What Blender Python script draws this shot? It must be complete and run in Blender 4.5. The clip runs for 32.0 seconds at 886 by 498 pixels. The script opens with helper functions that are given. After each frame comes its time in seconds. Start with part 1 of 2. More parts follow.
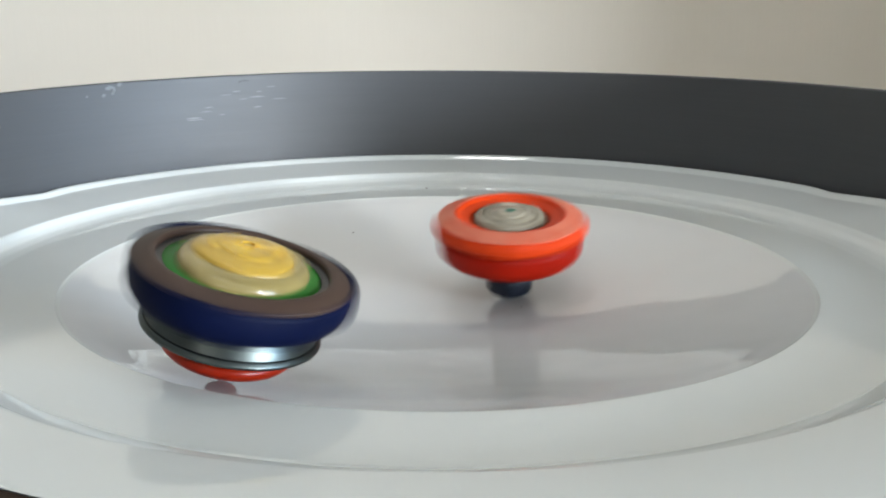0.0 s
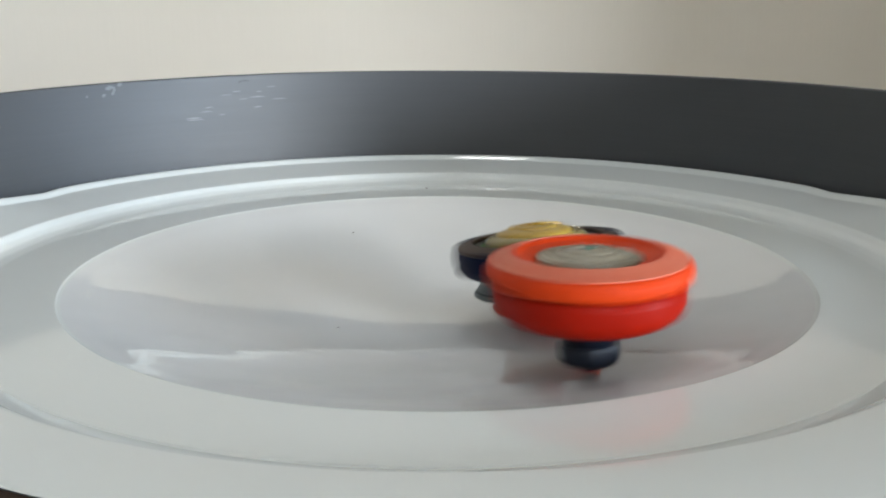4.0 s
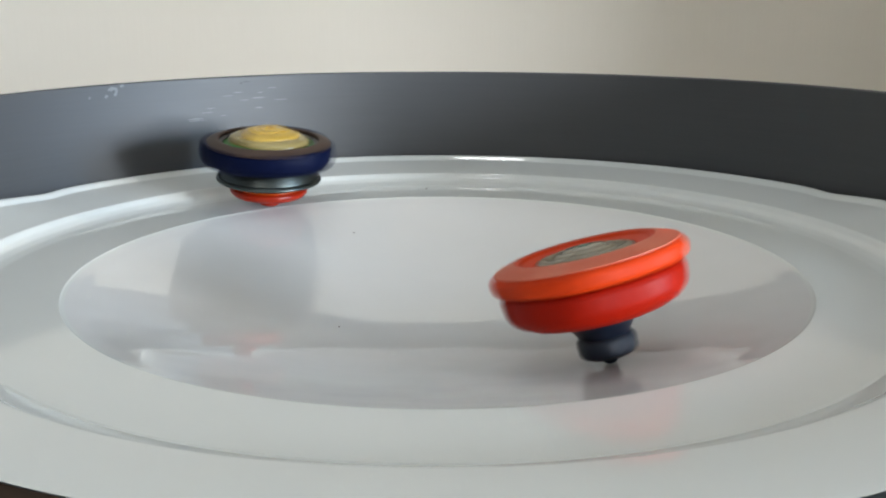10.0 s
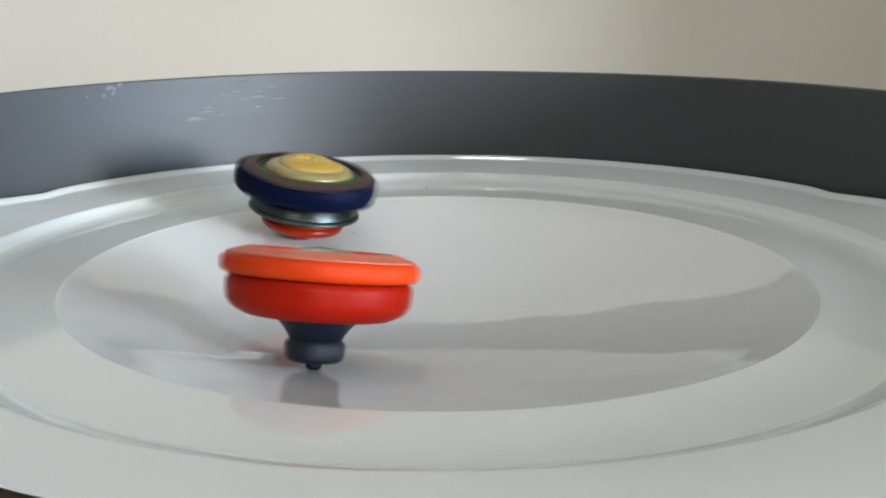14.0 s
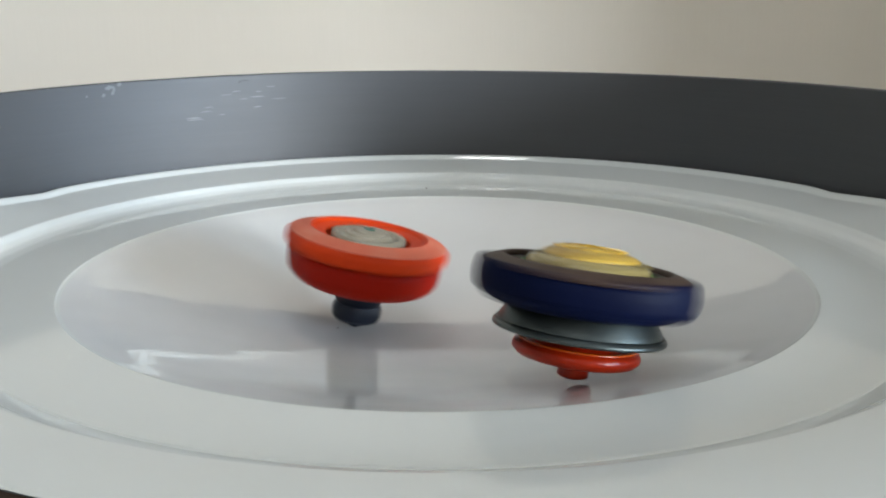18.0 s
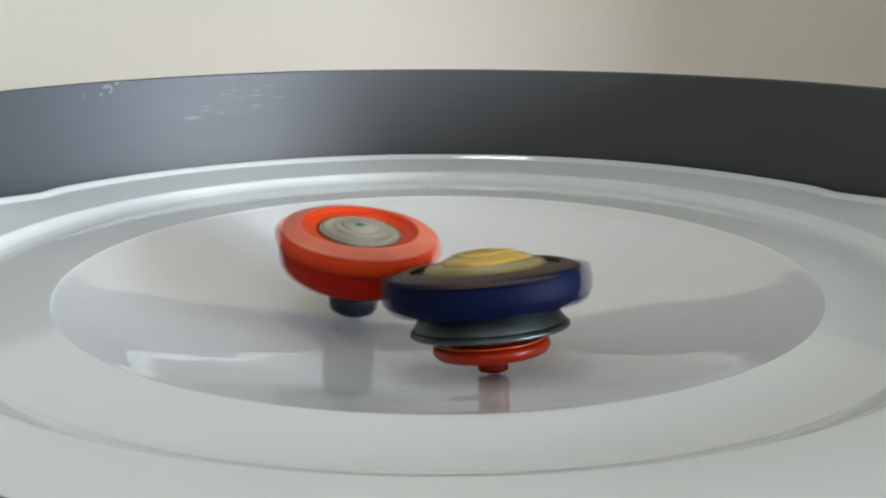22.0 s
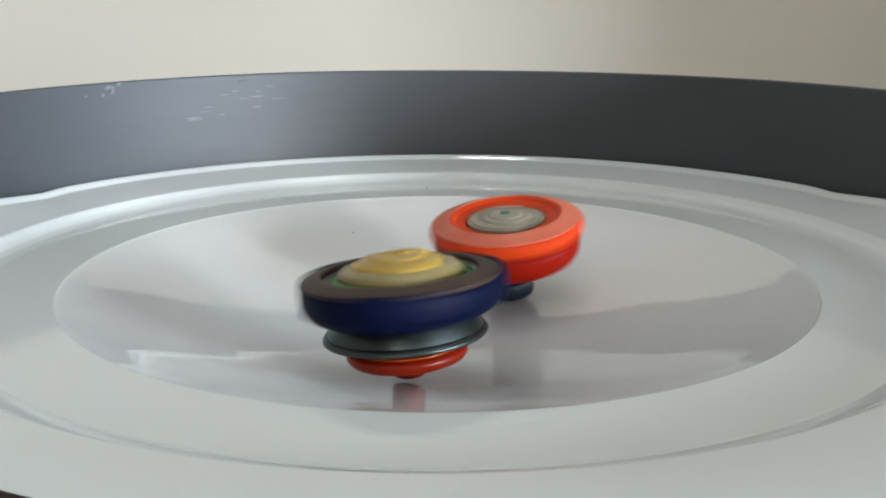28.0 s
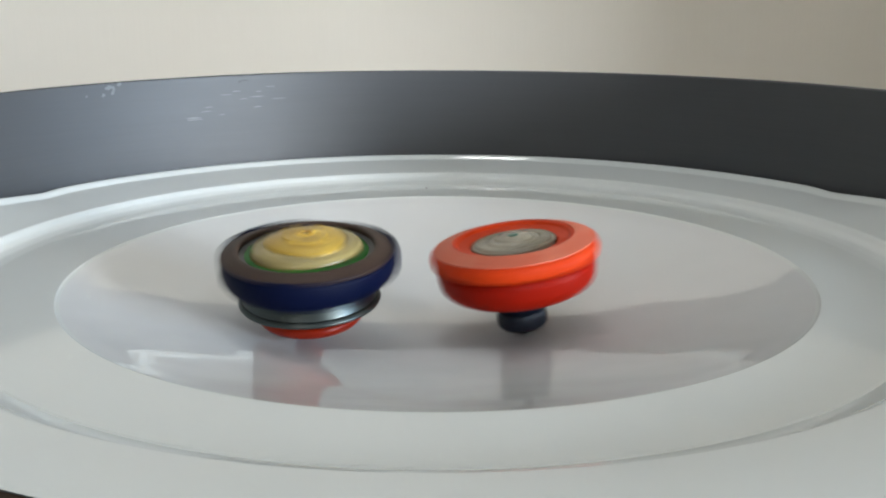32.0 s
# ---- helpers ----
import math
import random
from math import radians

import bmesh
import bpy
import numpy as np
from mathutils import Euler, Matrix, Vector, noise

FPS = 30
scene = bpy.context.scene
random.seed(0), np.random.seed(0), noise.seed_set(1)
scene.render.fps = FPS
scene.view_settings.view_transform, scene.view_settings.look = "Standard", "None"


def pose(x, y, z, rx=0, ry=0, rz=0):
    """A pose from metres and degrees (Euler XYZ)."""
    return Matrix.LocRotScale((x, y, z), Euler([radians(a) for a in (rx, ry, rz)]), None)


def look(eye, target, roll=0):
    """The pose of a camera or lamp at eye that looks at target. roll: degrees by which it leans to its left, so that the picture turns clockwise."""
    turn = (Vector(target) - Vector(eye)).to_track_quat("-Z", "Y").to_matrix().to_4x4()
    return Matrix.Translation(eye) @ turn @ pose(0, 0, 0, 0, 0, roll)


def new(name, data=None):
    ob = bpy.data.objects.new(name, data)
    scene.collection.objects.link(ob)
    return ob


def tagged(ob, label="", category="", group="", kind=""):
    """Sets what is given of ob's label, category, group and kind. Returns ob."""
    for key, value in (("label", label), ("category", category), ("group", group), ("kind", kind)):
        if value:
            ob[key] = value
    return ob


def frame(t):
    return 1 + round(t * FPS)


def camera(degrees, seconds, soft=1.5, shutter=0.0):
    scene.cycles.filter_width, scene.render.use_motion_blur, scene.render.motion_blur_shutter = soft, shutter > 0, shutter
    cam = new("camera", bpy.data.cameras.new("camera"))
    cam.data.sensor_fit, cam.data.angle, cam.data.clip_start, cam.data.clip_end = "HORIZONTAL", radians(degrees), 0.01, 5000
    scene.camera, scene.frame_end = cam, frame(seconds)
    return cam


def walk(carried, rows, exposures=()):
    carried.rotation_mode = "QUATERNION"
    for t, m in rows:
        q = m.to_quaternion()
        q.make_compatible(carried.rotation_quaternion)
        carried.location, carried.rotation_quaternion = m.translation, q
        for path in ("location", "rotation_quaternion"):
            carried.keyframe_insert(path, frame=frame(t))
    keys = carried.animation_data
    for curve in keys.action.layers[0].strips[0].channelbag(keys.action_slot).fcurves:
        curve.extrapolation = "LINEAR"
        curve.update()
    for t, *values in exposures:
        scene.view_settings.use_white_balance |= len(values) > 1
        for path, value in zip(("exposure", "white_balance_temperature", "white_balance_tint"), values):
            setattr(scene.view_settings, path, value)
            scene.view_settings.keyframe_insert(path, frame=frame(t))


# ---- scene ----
# ---- camera: it stands before the plate and drifts by a few millimetres ----
cam = camera(49.95, 32.0, soft=2.0, shutter=0.9)


def eye(push):
    """The camera's pose, pushed forward along its view by so many millimetres."""
    tilt, k = radians(14.25), push / 1000
    return pose(0.0, -0.2601 + k * math.cos(tilt), 0.0707 - k * math.sin(tilt), 75.75, 0.0, -0.30)


walk(cam, [(0.0, eye(2.6)), (3.5, eye(2.6)), (5.5, eye(2.2)), (6.1, eye(2.0)), (6.6, eye(0.4)), (7.5, eye(0.0)), (13.3, eye(0.2)),
           (14.0, eye(2.4)), (14.5, eye(2.8)), (16.5, eye(2.6)), (19.0, eye(3.0)), (20.0, eye(3.2)), (20.7, eye(5.0)), (22.0, eye(5.4)),
           (24.4, eye(5.2)), (25.2, eye(3.8)), (27.5, eye(3.4)), (29.5, eye(3.2)), (32.0, eye(3.0))], exposures=[(0.0, 0.16), (0.9, 0.0), (32.0, 0.0)])

# ---- light: daylight through three windows before and beside the table, bounced round the room ----
world = bpy.data.worlds.new("daylight")
scene.world = world
world.use_nodes = True
sky = world.node_tree.nodes.new("ShaderNodeTexSky")
sky.sky_type, sky.sun_disc = "NISHITA", False
sky.sun_elevation, sky.sun_rotation = radians(35), radians(200)
world.node_tree.links.new(sky.outputs[0], world.node_tree.nodes["Background"].inputs[0])
world.node_tree.nodes["Background"].inputs[1].default_value = 0.08


def window_light(name, eye, target, wide, high, watts, colour):
    lamp = bpy.data.lights.new(name, "AREA")
    lamp.shape, lamp.size, lamp.size_y, lamp.energy, lamp.color = "RECTANGLE", wide, high, watts, colour
    ob = new(name, lamp)
    ob.matrix_world = look(eye, target)
    return ob


window_light("window_light", (2.22, -1.68, 0.26), (0.0, -1.68, 0.26), 0.60, 0.64, 134, (0.805, 0.88, 0.955))
window_light("side_window_light", (2.22, -0.95, 0.25), (0.0, -0.95, 0.25), 0.50, 0.80, 40, (0.45, 0.70, 1.0))
window_light("front_window_light", (-0.42, -1.97, 1.10), (-0.42, 0.0, 1.10), 0.45, 1.00, 3.5, (1.0, 0.97, 0.90))


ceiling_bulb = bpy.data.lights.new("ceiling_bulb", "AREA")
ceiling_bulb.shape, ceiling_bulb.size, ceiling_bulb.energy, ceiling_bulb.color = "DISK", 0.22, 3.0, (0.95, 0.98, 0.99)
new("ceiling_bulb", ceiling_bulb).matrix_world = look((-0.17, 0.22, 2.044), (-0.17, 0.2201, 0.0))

# ---- materials ----
def material(name, colour, rough=0.5, metal=0.0, coat=0.0, transmission=0.0, ior=1.5, coat_rough=0.03, specular=0.5):
    m = bpy.data.materials.new(name)
    m.use_nodes = True
    p = m.node_tree.nodes["Principled BSDF"]
    p.inputs["Base Color"].default_value = (*colour, 1)
    p.inputs["Roughness"].default_value = rough
    p.inputs["Metallic"].default_value = metal
    p.inputs["Coat Weight"].default_value = coat
    p.inputs["Coat Roughness"].default_value = coat_rough
    p.inputs["Transmission Weight"].default_value = transmission
    p.inputs["IOR"].default_value = ior
    p.inputs["Specular IOR Level"].default_value = specular
    return m


def mottle(m, dark, light, scale, socket="Base Color", stretch=(1, 1, 1), detail=4.0):
    """Noise between two colours or two values on one input."""
    t = m.node_tree
    p = t.nodes["Principled BSDF"]
    place, fit, noise_node, ramp = (t.nodes.new("ShaderNode" + k) for k in ("TexCoord", "Mapping", "TexNoise", "ValToRGB"))
    fit.inputs["Scale"].default_value = stretch
    noise_node.inputs["Scale"].default_value, noise_node.inputs["Detail"].default_value = scale, detail
    for e, c in zip(ramp.color_ramp.elements, (dark, light)):
        e.color = (*c, 1) if hasattr(c, "__len__") else (c, c, c, 1)
    ramp.color_ramp.elements[0].position, ramp.color_ramp.elements[1].position = 0.3, 0.7
    t.links.new(place.outputs["Object"], fit.inputs[0])
    t.links.new(fit.outputs[0], noise_node.inputs["Vector"])
    t.links.new(noise_node.outputs[0], ramp.inputs[0])
    t.links.new(ramp.outputs[0], p.inputs[socket])
    return m


def relief(m, scale, strength, distance, stretch=(1, 1, 1), detail=5.0):
    t = m.node_tree
    place, fit, noise_node, bump = (t.nodes.new("ShaderNode" + k) for k in ("TexCoord", "Mapping", "TexNoise", "Bump"))
    fit.inputs["Scale"].default_value = stretch
    noise_node.inputs["Scale"].default_value, noise_node.inputs["Detail"].default_value = scale, detail
    bump.inputs["Strength"].default_value, bump.inputs["Distance"].default_value = strength, distance
    t.links.new(place.outputs["Object"], fit.inputs[0])
    t.links.new(fit.outputs[0], noise_node.inputs["Vector"])
    t.links.new(noise_node.outputs[0], bump.inputs["Height"])
    t.links.new(bump.outputs[0], t.nodes["Principled BSDF"].inputs["Normal"])
    return m


RIM_GLAZE = mottle(material("white_rim_glaze", (0.655, 0.67, 0.642), 0.07, specular=0.42), (0.645, 0.66, 0.632), (0.67, 0.685, 0.657), 9.0)
GLAZE = relief(mottle(material("white_glaze", (0.665, 0.662, 0.648), 0.012, specular=0.6), (0.655, 0.652, 0.638), (0.68, 0.677, 0.663), 9.0), 52.0, 1.0, 0.00023, (1, 1, 1), 0.8)
BAND = relief(mottle(material("grey_plastic", (0.034, 0.035, 0.038), 0.58, specular=0.95), 0.56, 0.61, 30.0, "Roughness", (1, 1, 40)), 34.0, 0.035, 0.0003, (1, 1, 110))
WALL = relief(mottle(material("beige_paint", (0.82, 0.765, 0.66), 0.8), (0.812, 0.757, 0.652), (0.828, 0.773, 0.668), 700.0, "Base Color", (1, 1, 0.02)), 800.0, 0.12, 0.0004, (1, 1, 0.03))
WHITE = mottle(material("white_paint", (0.80, 0.79, 0.765), 0.8), (0.78, 0.77, 0.745), (0.82, 0.81, 0.785), 4.0)
TAN = mottle(material("tan_paint", (0.76, 0.63, 0.43), 0.8), (0.74, 0.61, 0.41), (0.78, 0.65, 0.45), 3.0)
TAUPE = mottle(material("taupe_paint", (0.32, 0.30, 0.27), 0.8), (0.30, 0.28, 0.25), (0.34, 0.32, 0.29), 3.0)
WOOD = mottle(material("brown_wood", (0.14, 0.09, 0.06), 0.45), (0.10, 0.065, 0.045), (0.18, 0.12, 0.08), 14.0, "Base Color", (1, 12, 1))
SCUFF = material("scuff", (0.145, 0.15, 0.155), 0.45)
CHIPPED = material("chip", (0.03, 0.03, 0.032), 0.6)
SPECK = material("dirt_speck", (0.10, 0.07, 0.06), 0.7)
ORANGE = mottle(material("orange_plastic", (0.59, 0.042, 0.004), 0.48, specular=0.12), (0.53, 0.032, 0.003), (0.65, 0.052, 0.006), 120.0)
RED = mottle(material("clear_red_plastic", (0.36, 0.009, 0.0014), 0.42, transmission=0.12, specular=0.05), (0.28, 0.006, 0.001), (0.44, 0.012, 0.002), 90.0)
NAVY = mottle(material("navy_plastic", (0.006, 0.010, 0.020), 0.4, specular=0.3), (0.005, 0.008, 0.016), (0.008, 0.013, 0.026), 200.0)
CHIP = mottle(material("pale_grey_plastic", (0.26, 0.225, 0.15), 0.2, specular=0.6), (0.15, 0.125, 0.08), (0.39, 0.345, 0.26), 190.0)
SALMON = mottle(material("salmon_tone", (0.60, 0.17, 0.095), 0.5, specular=0.3), (0.54, 0.11, 0.055), (0.66, 0.25, 0.16), 260.0)
GREEN_DOT = material("green_print", (0.02, 0.10, 0.06), 0.4)
BLUE = mottle(material("dark_blue_plastic", (0.0009, 0.003, 0.019), 0.55, specular=0.08), (0.0006, 0.002, 0.013), (0.0013, 0.004, 0.025), 150.0)
BROWN = mottle(material("brown_plastic", (0.048, 0.028, 0.020), 0.5, specular=0.2), (0.030, 0.017, 0.012), (0.066, 0.039, 0.028), 130.0)
BLACK = material("black_plastic", (0.012, 0.012, 0.013), 0.4)
GREEN = mottle(material("clear_green_plastic", (0.006, 0.13, 0.006), 0.35, transmission=0.15, specular=0.15), (0.004, 0.09, 0.004), (0.010, 0.17, 0.010), 160.0)
CREAM = mottle(material("translucent_cream_plastic", (0.265, 0.20, 0.075), 0.22), (0.18, 0.135, 0.045), (0.35, 0.27, 0.105), 140.0)
YELLOW = mottle(material("yellow_plastic", (0.44, 0.27, 0.035), 0.28, specular=0.4), (0.30, 0.17, 0.02), (0.54, 0.35, 0.06), 140.0)
GOLD = mottle(material("bright_yellow_plastic", (0.62, 0.38, 0.03), 0.2, specular=0.5), (0.52, 0.28, 0.02), (0.70, 0.46, 0.05), 220.0)
STEEL = mottle(material("zinc_metal", (0.090, 0.104, 0.100), 0.36, metal=1.0), 0.28, 0.44, 90.0, "Roughness")
BASE_RED = mottle(material("clear_orange_red_plastic", (0.54, 0.022, 0.002), 0.3, transmission=0.5, specular=0.12), (0.44, 0.014, 0.0015), (0.62, 0.032, 0.003), 120.0)
BASE_ORANGE = material("clear_orange_plastic", (0.70, 0.10, 0.006), 0.25, transmission=0.3, specular=0.3)


# ---- mesh helpers ----
def part(name, bm, mat, parent=None, label=""):
    """Links a bmesh as one mesh object, under a thing or a part."""
    me = bpy.data.meshes.new(name)
    bmesh.ops.recalc_face_normals(bm, faces=bm.faces)
    bm.to_mesh(me)
    bm.free()
    me.materials.append(mat)
    for f in me.polygons:
        f.use_smooth = True
    me.set_sharp_from_angle(angle=radians(38))
    ob = new(name, me)
    if parent:
        ob.parent = parent
    if label:
        ob["label"] = label
    return ob


def lathe(profile, segments=96, shape=None, start=0.0, sweep=360.0):
    """A solid of revolution; shape(angle, r, z) may move each point."""
    bm = bmesh.new()
    full = sweep >= 360.0
    n = segments if full else segments + 1
    rings = []
    for r, z in profile:
        if r < 1e-7 and full:
            rings.append([bm.verts.new((0, 0, z))])
            continue
        row = []
        for i in range(n):
            a = radians(start + sweep * i / segments)
            rr, zz = shape(a, r, z) if shape else (r, z)
            row.append(bm.verts.new((rr * math.cos(a), rr * math.sin(a), zz)))
        rings.append(row)
    for p, q in zip(rings, rings[1:]):
        for i in range(segments):
            j = (i + 1) % n
            if len(p) == 1 and len(q) == 1:
                continue
            if len(p) == 1:
                bm.faces.new((p[0], q[i], q[j]))
            elif len(q) == 1:
                bm.faces.new((p[i], p[j], q[0]))
            else:
                bm.faces.new((p[i], p[j], q[j], q[i]))
    if not full:
        for i in (0, n - 1):
            bm.faces.new([row[i] for row in rings])
    return bm


def rounded(points, radius, steps=4):
    """A closed-in profile with its inner corners rounded off."""
    out = [points[0]]
    for a, b, c in zip(points, points[1:], points[2:]):
        va, vb, vc = Vector(a), Vector(b), Vector(c)
        d = min(radius, 0.45 * (va - vb).length, 0.45 * (vc - vb).length)
        p, q = vb + (va - vb).normalized() * d, vb + (vc - vb).normalized() * d
        for i in range(steps + 1):
            t = i / steps
            out.append(tuple((1 - t) ** 2 * p + 2 * t * (1 - t) * vb + t * t * q))
    return out + [points[-1]]


def box(lo, hi, bevel=0.0):
    bm = bmesh.new()
    bmesh.ops.create_cube(bm, size=1.0)
    for v in bm.verts:
        v.co = [l + (c + 0.5) * (h - l) for c, l, h in zip(v.co, lo, hi)]
    if bevel:
        bmesh.ops.bevel(bm, geom=list(bm.edges), offset=bevel, segments=2, affect="EDGES")
    return bm


def joined(*meshes):
    """Several bmeshes in one."""
    bm = bmesh.new()
    for other in meshes:
        me = bpy.data.meshes.new("piece")
        other.to_mesh(me)
        other.free()
        bm.from_mesh(me)
        bpy.data.meshes.remove(me)
    return bm


# ---- the plate's form: a bowl of 10 cm radius in a wide, stepped rim ----
WELL = 0.1
BOWL = (0.5858, -0.9942, 1.4514, -0.7358)  # its slope, as an odd series in r
RIM = [(1.0, 0.0), (1.215, 0.002), (1.245, 0.0055), (1.270, 0.0125), (1.288, 0.0235), (1.302, 0.0410), (1.521, 0.060), (1.5385, 0.0755), (1.549, 0.0780)]
TABLE = -0.031


def well_height(r):
    """The bowl of the plate, r from 0 at its middle to 1 at its edge."""
    return WELL * sum(c * (r ** (2 * i + 2) - 1) / (2 * i + 2) for i, c in enumerate(BOWL))


def plate_height(x, y):
    r = math.hypot(x, y) / WELL
    if r <= 1:
        return well_height(r)
    for (r0, z0), (r1, z1) in zip(RIM, RIM[1:]):
        if r <= r1:
            return WELL * (z0 + (z1 - z0) * (r - r0) / (r1 - r0))
    return WELL * RIM[-1][1]


def plate_normal(x, y):
    e = 0.0002
    gx = (plate_height(x + e, y) - plate_height(x - e, y)) / (2 * e)
    gy = (plate_height(x, y + e) - plate_height(x, y - e)) / (2 * e)
    return Vector((-gx, -gy, 1)).normalized()


# ---- setting ----
def setting(name, bm, mat, label):
    return tagged(part(name, bm, mat), label, name.split("_")[0], kind="structure")


def build_room():
    wall = setting("wall_back", box((-3.0, 0.90, -0.80), (2.25, 1.0, 2.10)), WALL, "plain warm beige painted wall behind the table")
    setting("wall_left", box((-3.1, -2.1, -0.80), (-3.0, 1.0, 2.10)), TAUPE, "plain taupe painted side wall of the room")
    # Unseen wall, added to shade the right of wall_back and bounce warm light.
    setting("wall_return", box((1.02, -0.20, -0.80), (1.12, 0.90, 2.10)), TAN, "unseen tan wall added to shade the wall behind on its right")
    side = [((2.25, -2.1, -0.80), (2.35, -2.0, 2.10)), ((2.25, -1.36, -0.80), (2.35, -1.20, 2.10)), ((2.25, -0.70, -0.80), (2.35, 1.0, 2.10)),
            ((2.25, -2.0, -0.80), (2.35, -1.36, -0.07)), ((2.25, -2.0, 0.59), (2.35, -1.36, 2.10)),
            ((2.25, -1.20, -0.80), (2.35, -0.70, -0.15)), ((2.25, -1.20, 0.65), (2.35, -0.70, 2.10))]
    setting("wall_right", joined(*[box(a, b) for a, b in side]), TAUPE, "plain taupe side wall with two window openings")
    front = [((-3.0, -2.1, -0.80), (-0.67, -2.0, 2.10)), ((-0.17, -2.1, -0.80), (2.25, -2.0, 2.10)),
             ((-0.67, -2.1, -0.80), (-0.17, -2.0, 0.58)), ((-0.67, -2.1, 1.62), (-0.17, -2.0, 2.10))]
    setting("wall_front", joined(*[box(a, b) for a, b in front]), TAUPE, "plain taupe wall with a tall window opening")
    setting("floor", box((-3.1, -2.1, -0.90), (2.35, 1.0, -0.80)), WOOD, "brown wooden floor of the room")
    setting("ceiling", box((-3.1, -2.1, 2.10), (2.35, 1.0, 2.2)), WHITE, "plain white ceiling of the room")


    for x, z in ((0.275, 0.1265), (0.515, 0.0885)):
        speck = part("speck", lathe([(0, 0.0), (0.0016, 0.0), (0.0010, 0.0008), (0, 0.001)], 8), SPECK, wall, "small dark mark")
        speck.matrix_basis = pose(x, 0.90, z, 90)


build_room()


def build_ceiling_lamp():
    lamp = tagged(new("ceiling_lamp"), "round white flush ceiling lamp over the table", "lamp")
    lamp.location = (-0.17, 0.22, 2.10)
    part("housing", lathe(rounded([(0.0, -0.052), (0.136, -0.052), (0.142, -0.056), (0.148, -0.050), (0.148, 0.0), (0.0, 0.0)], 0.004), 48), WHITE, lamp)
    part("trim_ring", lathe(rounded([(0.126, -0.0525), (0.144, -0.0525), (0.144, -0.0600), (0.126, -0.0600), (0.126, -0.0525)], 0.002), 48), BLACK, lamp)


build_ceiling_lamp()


def build_table():
    table = tagged(new("table"), "dark brown wooden table under the plate", "table")
    table.location = (0, 0.2, -0.80)
    top = TABLE + 0.80
    part("tabletop", box((-0.7, -0.62, top - 0.03), (0.7, 0.45, top), 0.004), WOOD, table)
    for x in (-0.64, 0.64):
        for y in (-0.56, 0.39):
            part("leg", box((x - 0.03, y - 0.03, 0), (x + 0.03, y + 0.03, top - 0.03), 0.004), WOOD, table)


build_table()


# ---- the plate ----
def build_plate():
    plate = tagged(new("plate"), "large white glazed plate with a deep round well and stepped rim", "plate")
    plate.location = (0, 0, TABLE)
    up = -TABLE
    
    well = [(WELL * i / 80, well_height(i / 80) + up) for i in range(79)]
    edge_in = (WELL * 0.9895, well_height(0.9895) + up)
    rim = rounded([edge_in] + [(WELL * r, WELL * z + up) for r, z in RIM], 0.0007, 4)

    def bevel(a, r, z):
        # a narrow bevel runs round the edge of the well and dies away in front
        side = abs((math.degrees(a) - 90 + 180) % 360 - 180)
        s = max(0.0, min(1.0, (r / WELL - 0.94) / 0.045)) * max(0.0, min(1.0, (160 - side) / 25))
        return r, z - 0.00017 * s * s * (3 - 2 * s)

    def edge(a, r, z):
        if r < 0.0999:
            return bevel(a, r, z)
        # the lip sags a little beside the ends of the band
        side = abs((math.degrees(a) - 90 + 180) % 360 - 180)
        k = max(0.0, min(1.0, (side - 60) / 4)) * max(0.0, min(1.0, (78 - side) / 14)) * max(0.0, min(1.0, (r / WELL - 1.45) / 0.08))
        # and is worn low towards the front
        low = max(0.0, min(1.0, (side - 112) / 16))
        if r > 0.150 and z > up:
            r, z = r - low * (0.80 if math.cos(a) < 0 else -0.25) * (r - 0.150), z - low * 1.0 * max(0.0, z - up - 0.0056)
        elif 0.140 < r and z < up + 0.0045:
            r, z = r - low * 0.005, z + low * 0.0018
        elif 0.1215 < r < 0.1302 and z > up:
            # the step is softer there
            ramp = up + 0.0001 + 0.0040 * max(0.0, min(1.0, (r - 0.1245) / 0.0057))
            z += max(0.0, min(1.0, (side - 96) / 18)) * (ramp - z) * max(0.0, min(1.0, (0.1302 - r) / 0.0001))
        rise = 0.0015 * max(0.0, min(1.0, (side - 63) / 9)) * max(0.0, min(1.0, (105 - side) / 20)) * max(0.0, min(1.0, (r / WELL - 1.45) / 0.08))
        return r - 0.0012 * k, z - 0.0005 * k + rise

    lip = [(0.15495, 0.0076 + up), (0.1546, 0.0073 + up), (0.1530, 0.0060 + up), (0.149, 0.0030 + up), (0.128, 0.0005 + up), (0.112, -0.004 + up)]
    under = [(0.090, -0.0215 + up), (0.080, -0.0265 + up), (0.078, 0.0), (0.074, 0.0), (0.072, -0.0265 + up), (0.0, -0.0275 + up)]
    part("well", lathe(well + [edge_in], 256, bevel), GLAZE, plate)
    for x, y, size in ((-0.0045, 0.1160, 0.0005), (-0.0300, 0.0700, 0.0004), (-0.0282, -0.0036, 0.0003), (0.0250, 0.0150, 0.0003)):
        speck = part("speck", lathe([(0, 0.0), (size, 0.0), (0.6 * size, 0.5 * size), (0, 0.6 * size)], 8), SPECK, plate)
        speck.location = (x, y, plate_height(x, y) + up - 0.00002)
    part("rim", lathe(rim + lip + under, 256, edge), RIM_GLAZE, plate)
    return plate


build_plate()


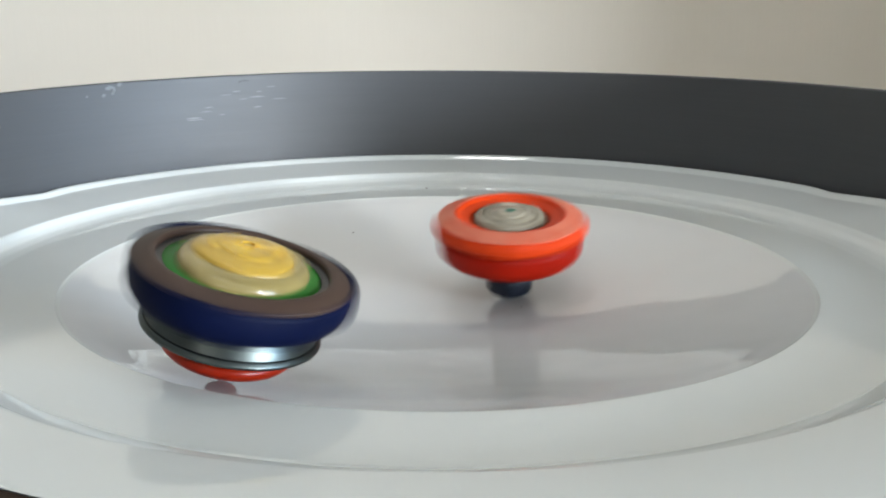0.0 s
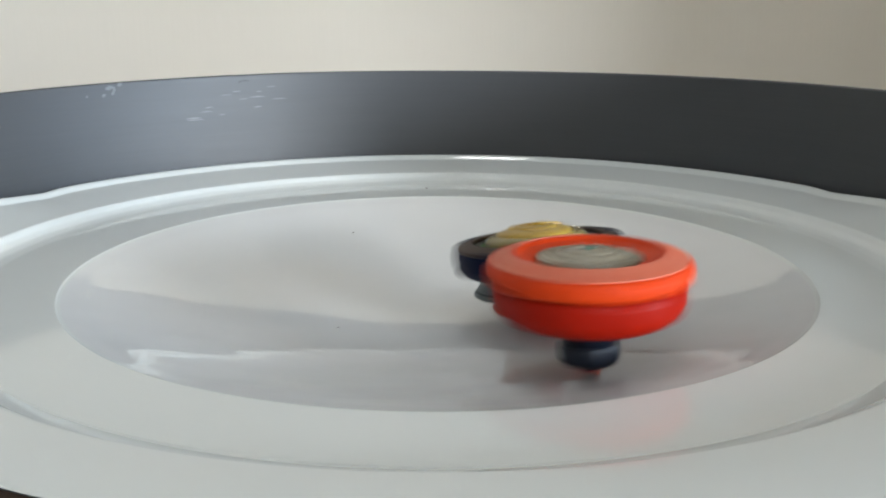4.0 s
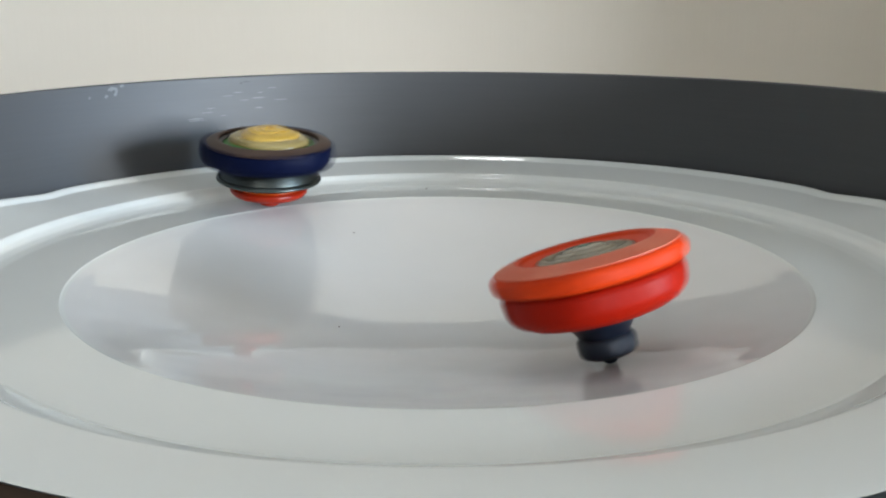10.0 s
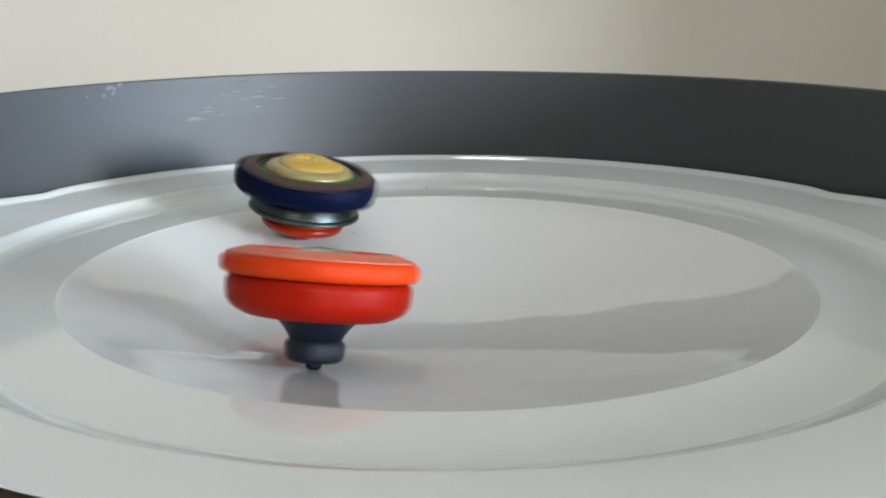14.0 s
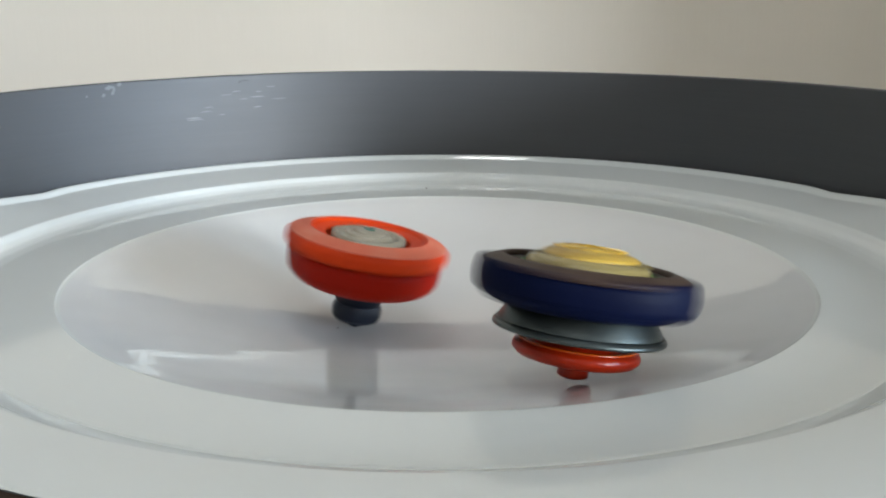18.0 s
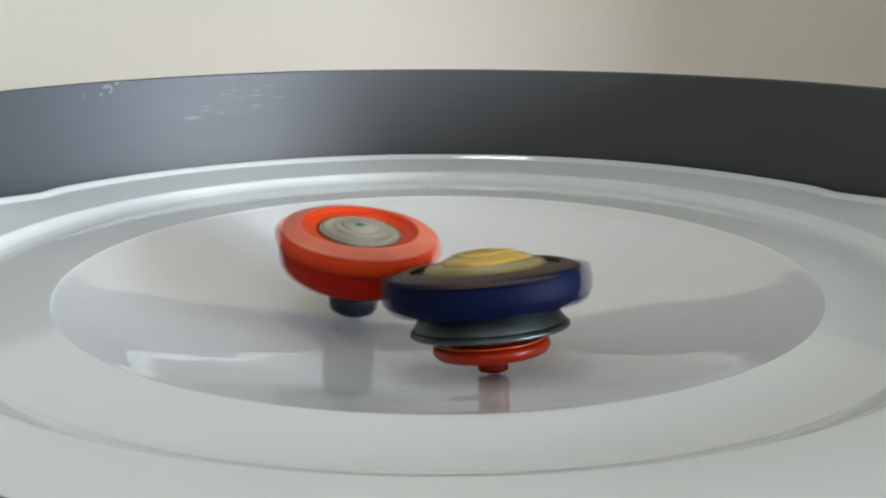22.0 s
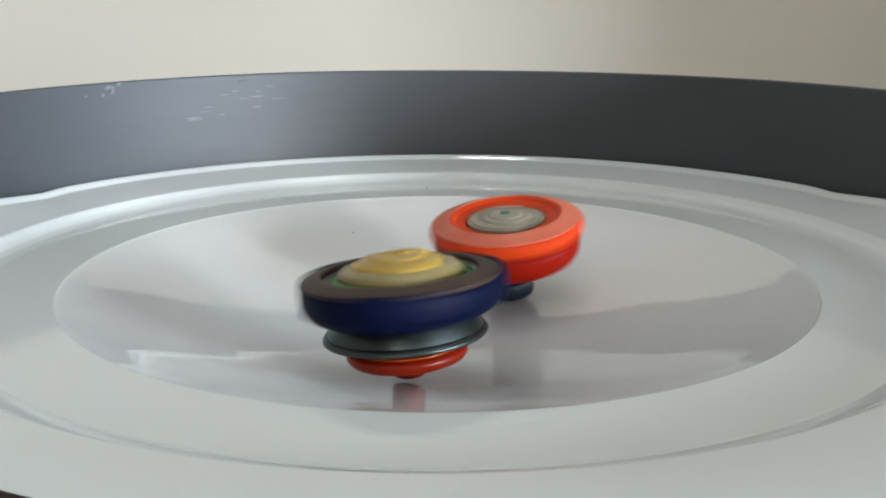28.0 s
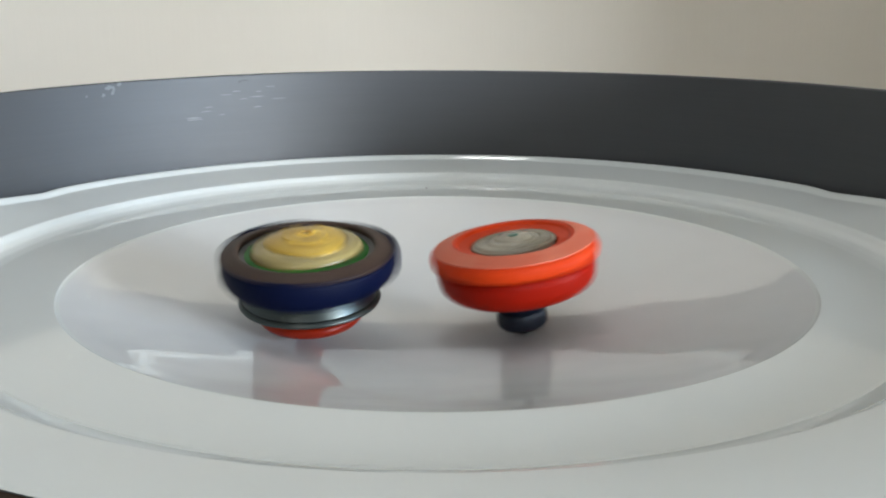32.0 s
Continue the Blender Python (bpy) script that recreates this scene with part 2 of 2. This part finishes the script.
def scratch(az, z, long, wide, r):
    """A thin ragged sliver that lies on the inner side of a curved wall."""
    bm, top, low = bmesh.new(), [], []
    n = 10
    for i in range(n + 1):
        u = i / n
        a = radians(90 - az) + (u - 0.5) * long / r
        h = wide * 0.5 * math.sin(math.pi * min(max(u, 0.03), 0.97)) ** 0.6 * (0.6 + 0.7 * random.random())
        for row, s in ((top, h), (low, -h)):
            row.append(bm.verts.new(((r - 0.00012) * math.cos(a), (r - 0.00012) * math.sin(a), z + s + 0.1 * wide * math.sin(5 * u))))
    for i in range(n):
        bm.faces.new((top[i], top[i + 1], low[i + 1], low[i]))
    return bm


# ---- the grey band that stands round the back of the plate ----
def build_band():
    band = tagged(new("curved_band"), "dark grey scuffed satin band curved round the plate", "band")
    band.location = (0, 0, TABLE)
    r0, r1, top = 0.1564, 0.1598, 0.0437 - TABLE
    profile = rounded([(r0, 0.0), (r0, top), (r1, top), (r1, 0.0)], 0.0006)
    
    def sag(a, r, z):
        return r, z - 0.0013 * max(0.0, min(1.0, (math.degrees(a) - 112) / 50)) * z / top

    part("strip", lathe(profile, 200, sag, -4.0, 188.0), BAND, band)
    # pale scratches and chips on the inner side: degrees from the back, height, length and width in mm
    for az, z, long, wide, mat in ((-51.0, 41.2, 3.4, 1.7, SCUFF), (-49.4, 42.2, 2.0, 1.2, SCUFF), (-51.9, 38.6, 1.6, 1.2, SCUFF), (-50.5, 39.2, 1.5, 1.5, SCUFF), (-54.5, 38.6, 0.9, 0.9, SCUFF), (-50.3, 40.4, 1.2, 2.2, SCUFF),
                                   (-33.2, 35.8, 5.2, 0.25, SCUFF), (-25.0, 33.4, 6.0, 0.25, SCUFF), (-31.6, 37.0, 3.8, 0.25, SCUFF), (-26.2, 38.4, 4.0, 0.25, SCUFF), (-36.4, 29.6, 5.0, 0.25, SCUFF),
                                   (-30.2, 41.2, 3.2, 0.5, CHIPPED), (-31.0, 40.7, 1.0, 0.8, CHIPPED), (-28.4, 34.5, 6.5, 0.35, SCUFF), (-28.1, 36.6, 2.4, 0.35, SCUFF),
                                   (-30.6, 33.8, 3.6, 0.3, SCUFF), (-28.4, 30.4, 3.4, 0.4, SCUFF), (-38.4, 27.3, 6.8, 0.6, SCUFF), (-38.1, 26.6, 7.4, 0.4, SCUFF),
                                   (-34.0, 28.0, 2.6, 0.3, SCUFF), (-36.0, 31.2, 4.0, 0.3, SCUFF)):
        part("scratch" if mat is SCUFF else "chip", scratch(az, z / 1000 - TABLE, long / 1000, wide / 1000, r0), mat, band)
    return band


build_band()


# ---- the tops ----
def lobed(count, amount, skew=0.0):
    """Pushes the outer wall of a ring in and out, as blades do."""
    def shape(a, r, z):
        k = max(0.0, min(1.0, (r - 0.016) / 0.008))
        wave = 0.5 + 0.5 * math.sin(count * a + skew * math.sin(count * a))
        return r - amount * k * wave ** 1.4, z
    return shape


def oval(count, amount):
    """Squeezes a lathed form out of round."""
    def shape(a, r, z):
        return r * (1 - amount * (0.5 + 0.5 * math.cos(count * a))), z
    return shape


def ridge(angle, r0, r1, z0, z1, width, height):
    """A raised bar that runs outwards on the upper side."""
    bm = box((r0, -width / 2, 0), (r1, width / 2, height), 0.0002)
    for v in bm.verts:
        v.co.z += z0 + (z1 - z0) * (v.co.x - r0) / (r1 - r0)
    bmesh.ops.rotate(bm, verts=bm.verts, cent=(0, 0, 0), matrix=Matrix.Rotation(radians(angle), 3, "Z"))
    return bm


def mm(*points):
    return [(r / 1000, z / 1000) for r, z in points]


def arc_part(name, points, mat, top, middle, wide, taper, label=""):
    """A blade: a lathed segment whose outer wall draws in towards its ends."""
    def shape(a, r, z):
        off = abs(math.degrees(a) - middle) / (wide / 2)
        return r - taper * max(0.0, min(1.0, (r - 0.019) / 0.004)) * off ** 3, z
    return part(name, lathe(rounded(mm(*points), 0.0006), 16, shape, middle - wide / 2, wide), mat, top, label)


def build_red_top():
    top = tagged(new("spinning_top"), "orange and red plastic spinning top with dark tip, whirling", "spinning top", "spinning tops")
    part("upper_ring", lathe(rounded(mm((12.0, 21.4), (22.4, 21.4), (23.9, 22.4), (24.0, 25.0), (23.1, 25.9), (17.4, 27.7), (15.8, 27.6), (15.2, 26.9), (12.0, 26.3), (12.0, 21.2)), 0.0008), 140, lobed(5, 0.0032)), ORANGE, top, "orange plastic ring with lobed edge")
    part("lower_ring", lathe(rounded(mm((0, 12.4), (17.0, 12.4), (20.6, 14.0), (22.2, 16.0), (22.6, 20.0), (21.8, 21.2), (0, 21.2)), 0.001), 140, lobed(5, 0.0032, 0.6)), RED, top, "clear red plastic lower ring")
    part("cap", lathe(rounded(mm((0, 21.2), (12.0, 21.2), (12.2, 25.8), (12.1, 26.5), (11.9, 26.7), (11.6, 26.4), (11.1, 26.5), (10.8, 27.0), (9.8, 27.2), (9.4, 26.8), (7.8, 26.9), (7.2, 27.5), (6.2, 27.7), (5.9, 27.6), (5.3, 27.7), (5.0, 28.1), (3.4, 28.3), (0, 28.4)), 0.0003, 2), 72, oval(2, 0.13)), CHIP, top, "pale grey plastic cap with rings")
    part("emblem", lathe(rounded(mm((0, 28.2), (1.5, 28.2), (1.4, 28.5), (0, 28.6)), 0.0002), 32), GREEN_DOT, top, "small green printed dot")
    for a in (20, 110, 200, 290):
        part("cap_rib", ridge(a, 0.0052, 0.0106, 0.0274, 0.0268, 0.0014, 0.0006), CHIP, top)
    part("cone", lathe(rounded(mm((0, 6.8), (6.0, 6.8), (6.6, 8.0), (7.8, 9.8), (9.4, 11.4), (10.8, 12.6), (0, 12.6)), 0.0006), 64), NAVY, top)
    part("collar", lathe(mm((0, 2.0), (6.0, 2.0), (7.2, 2.9), (7.4, 5.9), (6.8, 7.0), (0, 7.0)), 6), NAVY, top)
    part("tip", lathe(rounded(mm((0, 0), (1.2, 0.0), (1.9, 0.6), (2.0, 2.1), (0, 2.1)), 0.0003), 32), NAVY, top)
    for i in range(5):
        part("blade", ridge(72 * i, 0.0172, 0.0222, 0.0275, 0.0260, 0.0022, 0.0006), ORANGE, top)
        # paler salmon segments laid round the ring's sloping upper face
        part("pale_patch", lathe(mm((16.8, 27.6), (16.8, 27.9), (22.0, 26.4), (22.0, 26.0), (16.8, 27.6)), 12, None, 72 * i + 10, 50), SALMON, top, "pale salmon patch")
    top.scale = (0.985, 0.985, 1.0)
    return top


def build_blue_top():
    top = tagged(new("spinning_top"), "blue spinning top with yellow cap, metal disc and red base, whirling", "spinning top", "spinning tops")
    part("attack_ring", lathe(rounded(mm((15.0, 15.8), (19.5, 15.9), (21.8, 16.8), (23.0, 18.6), (23.4, 21.2), (23.2, 23.6), (18.4, 23.8), (16.6, 21.8), (15.0, 15.8)), 0.0010), 150, lobed(6, 0.0009)), BLUE, top, "dark blue plastic ring with blunt blades")
    part("upper_trim", lathe(rounded(mm((18.2, 23.6), (23.1, 23.6), (23.5, 24.6), (19.8, 25.9), (18.7, 26.0), (18.2, 25.5), (18.2, 23.6)), 0.0004), 150, lobed(6, 0.0008)), BROWN, top, "dark brown sloping upper trim of the ring")
    for i in range(3):
        blade = arc_part("blade", ((21.0, 17.6), (24.4, 17.9), (25.4, 19.2), (25.6, 21.8), (25.3, 23.8), (24.9, 24.9), (24.2, 25.3), (22.8, 24.7), (21.0, 24.2), (21.0, 17.6)), BLUE, top, 120 * i + 20, 64, 0.0020, "blunt dark blue blade")
        arc_part("hook", ((19.0, 16.1), (23.2, 16.5), (24.7, 17.5), (24.6, 18.8), (19.0, 18.8), (19.0, 16.1)), BLUE, blade, 120 * i + 42, 24, 0.0006)
    part("gap_ring", lathe(rounded(mm((16.6, 21.2), (18.4, 21.2), (18.4, 24.8), (16.6, 24.4), (16.6, 21.2)), 0.0002), 72), BLACK, top)
    part("green_ring", lathe(rounded(mm((12.6, 21.8), (17.9, 21.8), (17.9, 23.6), (17.0, 24.4), (14.6, 24.9), (12.6, 24.8), (12.6, 21.8)), 0.0005), 72, oval(3, 0.06)), GREEN, top, "clear green plastic ring")
    part("dome", lathe(rounded(mm((0, 23.6), (15.6, 23.6), (15.4, 25.4), (14.6, 26.4), (13.0, 27.0), (11.4, 27.2), (11.0, 27.0), (0, 27.0)), 0.0005), 72, oval(2, 0.11)), CREAM, top, "translucent cream plastic dome")
    cap = part("cap", lathe(rounded(mm((0, 26.8), (11.9, 26.8), (11.5, 27.7), (9.6, 28.4), (7.0, 28.9), (6.6, 29.3), (3.8, 29.5), (0, 29.4)), 0.0004), 64, oval(3, 0.17)), YELLOW, top, "yellow plastic cap")
    for a, far in ((15, 8.4), (75, 6.6), (140, 7.8), (195, 8.6), (255, 6.2), (290, 8.0)):
        part("emblem_bar", ridge(a, 0.0010, far / 1000, 0.0293, 0.0288, 0.0018, 0.0005), GOLD, cap, "raised bright yellow bar of the emblem")
    for a in (40, 160, 280):
        part("dome_rib", ridge(a, 0.0112, 0.0142, 0.0270, 0.0263, 0.0020, 0.0006), CREAM, top)
    part("weight_disc", lathe(rounded(mm((0, 9.8), (9.0, 9.8), (12.0, 10.2), (18.0, 10.3), (19.3, 10.6), (19.4, 11.2), (18.7, 12.1), (18.3, 12.0), (18.0, 12.7), (16.4, 15.8), (15.0, 16.2), (0, 16.2)), 0.0003), 96), STEEL, top, "grey zinc weight disc")
    for i in range(6):
        part("disc_notch", ridge(60 * i + 8, 0.0162, 0.0184, 0.0152, 0.0120, 0.0030, 0.0005), STEEL, top)
    base = part("base", lathe(rounded(mm((0, 3.7), (4.2, 3.8), (10.2, 4.1), (13.2, 4.8), (14.4, 6.1), (14.2, 7.4), (13.0, 8.2), (12.4, 7.8), (10.6, 7.6), (8.6, 8.4), (8.2, 11.2), (0, 11.2)), 0.0006), 80), BASE_RED, top, "clear orange-red plastic base")
    part("base_rim", lathe(rounded(mm((11.8, 7.7), (13.2, 7.7), (13.1, 8.4), (12.0, 8.4), (11.8, 7.7)), 0.0002), 64), BASE_ORANGE, base, "paler orange inner rim")
    part("stem", lathe(rounded(mm((0, 0.7), (3.5, 0.75), (3.8, 1.0), (3.8, 4.0), (0, 4.0)), 0.0002), 40, oval(2, 0.10)), BASE_RED, top)
    part("tip", lathe(rounded(mm((0, 0), (1.2, 0.05), (2.6, 0.5), (3.2, 0.8), (0, 0.9)), 0.0003), 40), BASE_RED, top)
    top.scale = (0.965, 0.965, 0.98)
    return top


RED_TOP = build_red_top()
BLUE_TOP = build_blue_top()


# ---- how the tops move ----
def whirl(keys, tip, turn):
    """Dense rows: a top that spins upon its tip on the plate. keys: seconds, x, y and the lean of its axis to x and y."""
    rows, k = [], 0
    slopes = []
    for i in range(len(keys)):
        a, b = keys[max(i - 1, 0)], keys[min(i + 1, len(keys) - 1)]
        slopes.append([(q - p) / (b[0] - a[0]) for p, q in zip(a[1:], b[1:])])
    for f in range(32 * FPS + 1):
        t = f / FPS
        while k < len(keys) - 2 and t > keys[k + 1][0]:
            k += 1
        a, b = keys[k], keys[k + 1]
        h = b[0] - a[0]
        s = (t - a[0]) / h
        w = (2 * s ** 3 - 3 * s ** 2 + 1, s ** 3 - 2 * s ** 2 + s, 3 * s ** 2 - 2 * s ** 3, s ** 3 - s ** 2)
        x, y, lx, ly = (w[0] * p + w[1] * h * m0 + w[2] * q + w[3] * h * m1
                        for p, q, m0, m1 in zip(a[1:], b[1:], slopes[k], slopes[k + 1]))
        axis, up = Vector((lx, ly, 1)).normalized(), plate_normal(x, y)
        place = Vector((x, y, plate_height(x, y))) + up * (tip * axis.cross(up).length)
        stand = Vector((0, 0, 1)).rotation_difference(axis).to_matrix().to_4x4()
        rows.append((t, Matrix.Translation(place) @ stand @ Matrix.Rotation(radians(turn * f), 4, "Z")))
    return rows


def motions():
    walk(RED_TOP, whirl([
        (0.0, 0.0220, 0.0235, -0.02, -0.15),
        (0.3, 0.0377, 0.0373, -0.06, -0.24),
        (0.5, 0.0337, 0.0518, -0.09, -0.22),
        (0.8, 0.0094, 0.0092, -0.09, -0.14),
        (1.0, 0.0180, -0.0190, -0.11, -0.01),
        (1.3, 0.0500, -0.0222, -0.20, -0.01),
        (1.5, 0.0701, -0.0118, -0.20, 0.03),
        (1.8, 0.0515, 0.0274, -0.15, -0.07),
        (2.0, 0.0147, 0.0272, -0.15, -0.02),
        (2.3, -0.0222, 0.0333, 0.03, -0.05),
        (2.5, -0.0389, 0.0210, 0.04, 0.09),
        (2.8, -0.0597, 0.0008, 0.07, -0.02),
        (3.0, -0.0638, -0.0174, 0.10, 0.03),
        (3.3, -0.0406, -0.0585, 0.08, 0.08),
        (3.5, -0.0141, -0.0768, 0.05, 0.09),
        (4.0, 0.0340, -0.0562, -0.03, 0.02),
        (4.5, 0.0675, -0.0175, -0.14, 0.00),
        (5.0, 0.0718, 0.0287, -0.14, -0.10),
        (5.5, 0.0520, 0.0537, -0.12, -0.16),
        (5.7, 0.0327, 0.0570, -0.09, -0.17),
        (6.0, 0.0474, 0.0293, -0.20, -0.15),
        (6.3, 0.0592, 0.0069, -0.21, -0.18),
        (6.5, 0.0677, -0.0098, -0.28, -0.11),
        (6.8, 0.0715, -0.0223, -0.31, -0.09),
        (7.0, 0.0713, -0.0307, -0.28, -0.05),
        (7.5, 0.0692, -0.0403, -0.33, -0.09),
        (8.0, 0.0681, -0.0410, -0.29, -0.04),
        (9.0, 0.0584, -0.0463, -0.33, 0.06),
        (10.0, 0.0405, -0.0517, -0.26, 0.14),
        (11.0, 0.0211, -0.0434, -0.16, 0.18),
        (12.0, 0.0035, -0.0453, -0.11, 0.25),
        (13.0, -0.0163, -0.0459, -0.01, 0.24),
        (13.5, -0.0229, -0.0460, 0.02, 0.22),
        (14.0, -0.0291, -0.0502, 0.08, 0.24),
        (14.5, -0.0336, -0.0530, 0.10, 0.17),
        (15.2, -0.0392, -0.0481, 0.12, 0.04),
        (15.9, -0.0393, -0.0444, 0.15, 0.05),
        (16.5, -0.0343, -0.0430, 0.15, 0.13),
        (17.0, -0.0283, -0.0294, 0.16, 0.10),
        (17.5, -0.0242, -0.0159, 0.15, 0.05),
        (18.0, -0.0240, -0.0004, 0.18, 0.02),
        (19.0, -0.0320, 0.0221, 0.21, -0.08),
        (20.0, -0.0430, 0.0313, 0.17, -0.14),
        (21.0, -0.0475, 0.0255, 0.17, -0.15),
        (21.5, -0.0401, 0.0180, 0.15, -0.13),
        (22.0, -0.0251, 0.0080, 0.12, -0.12),
        (22.5, -0.0131, 0.0163, 0.12, -0.07),
        (23.0, -0.0076, 0.0321, 0.13, -0.12),
        (23.5, -0.0046, 0.0446, 0.05, -0.18),
        (24.0, -0.0047, 0.0507, 0.04, -0.21),
        (25.0, -0.0112, 0.0637, 0.04, -0.23),
        (25.5, -0.0140, 0.0574, 0.04, -0.16),
        (26.2, -0.0144, 0.0480, 0.02, -0.16),
        (26.9, 0.0010, 0.0307, 0.00, -0.13),
        (27.5, 0.0153, 0.0214, -0.02, -0.09),
        (28.0, 0.0226, 0.0213, -0.10, -0.13),
        (29.0, 0.0400, 0.0234, -0.17, -0.12),
        (30.0, 0.0399, 0.0258, -0.19, -0.16),
        (31.0, 0.0253, 0.0104, -0.14, -0.08),
        (31.5, 0.0198, -0.0022, -0.11, -0.05),
        (32.0, 0.0238, -0.0067, -0.13, -0.04),
    ], 0.0019, 71.0))
    walk(BLUE_TOP, whirl([
        (0.0, -0.0455, -0.0703, 0.26, -0.07),
        (0.3, -0.0458, -0.0670, 0.24, -0.10),
        (0.5, -0.0491, -0.0474, 0.23, -0.03),
        (0.8, -0.0417, -0.0379, 0.19, 0.06),
        (1.0, -0.0404, -0.0362, 0.20, 0.07),
        (1.3, -0.0364, -0.0337, 0.19, 0.08),
        (1.5, -0.0303, -0.0291, 0.16, 0.08),
        (1.8, -0.0195, -0.0241, 0.09, 0.08),
        (2.0, -0.0154, -0.0261, 0.07, 0.17),
        (2.3, -0.0173, -0.0388, 0.08, 0.12),
        (2.5, -0.0113, -0.0431, -0.01, 0.14),
        (2.8, 0.0029, -0.0422, -0.01, 0.16),
        (3.0, 0.0051, -0.0411, -0.02, 0.14),
        (3.3, 0.0081, -0.0338, -0.04, 0.13),
        (3.5, 0.0120, -0.0270, -0.06, 0.11),
        (4.0, 0.0298, -0.0037, -0.10, 0.10),
        (4.5, 0.0249, 0.0274, -0.11, -0.02),
        (5.0, 0.0051, 0.0500, -0.10, -0.12),
        (5.5, -0.0117, 0.0635, -0.14, -0.15),
        (5.7, -0.0111, 0.0724, -0.16, -0.17),
        (6.0, -0.0397, 0.0968, -0.20, -0.13),
        (6.3, -0.0667, 0.1224, -0.18, -0.18),
        (6.5, -0.0727, 0.1201, -0.07, -0.18),
        (6.8, -0.0694, 0.1097, 0.03, -0.28),
        (7.0, -0.0610, 0.0965, -0.05, -0.13),
        (7.5, -0.0565, 0.0897, 0.03, -0.13),
        (8.0, -0.0551, 0.0858, 0.03, -0.12),
        (9.0, -0.0589, 0.0840, 0.06, -0.12),
        (10.0, -0.0619, 0.0817, 0.06, -0.10),
        (11.0, -0.0649, 0.0801, 0.09, -0.09),
        (12.0, -0.0644, 0.0747, 0.09, -0.04),
        (13.0, -0.0648, 0.0728, 0.17, -0.09),
        (13.5, -0.0564, 0.0674, 0.17, -0.07),
        (14.0, -0.0473, 0.0594, 0.17, -0.07),
        (14.5, -0.0356, 0.0576, 0.12, -0.05),
        (15.0, -0.0220, 0.0501, 0.08, 0.00),
        (15.5, -0.0060, 0.0356, 0.07, 0.02),
        (16.0, 0.0108, 0.0164, 0.05, 0.06),
        (16.5, 0.0252, -0.0024, 0.02, 0.03),
        (16.8, 0.0299, -0.0146, 0.01, 0.04),
        (17.0, 0.0329, -0.0313, 0.04, 0.11),
        (17.5, 0.0335, -0.0514, 0.08, 0.15),
        (18.0, 0.0287, -0.0664, 0.13, 0.15),
        (19.0, 0.0245, -0.0664, 0.06, 0.17),
        (20.0, 0.0217, -0.0652, -0.01, 0.20),
        (21.0, 0.0169, -0.0552, -0.06, 0.16),
        (21.5, 0.0151, -0.0503, -0.09, 0.15),
        (22.0, 0.0130, -0.0463, -0.09, 0.16),
        (22.5, 0.0147, -0.0509, -0.11, 0.16),
        (23.0, 0.0210, -0.0572, -0.08, 0.17),
        (24.0, 0.0199, -0.0573, -0.11, 0.16),
        (25.0, 0.0169, -0.0532, -0.17, 0.15),
        (25.5, 0.0150, -0.0483, -0.18, 0.15),
        (26.5, 0.0069, -0.0530, -0.11, 0.12),
        (27.5, -0.0032, -0.0512, -0.03, 0.06),
        (28.0, -0.0065, -0.0546, -0.08, 0.06),
        (29.0, -0.0171, -0.0416, -0.03, -0.01),
        (30.0, -0.0238, -0.0267, -0.00, -0.10),
        (31.0, -0.0279, -0.0183, 0.00, -0.09),
        (32.0, -0.0339, -0.0148, -0.01, -0.13),
    ], 0.0030, -67.0))


motions()
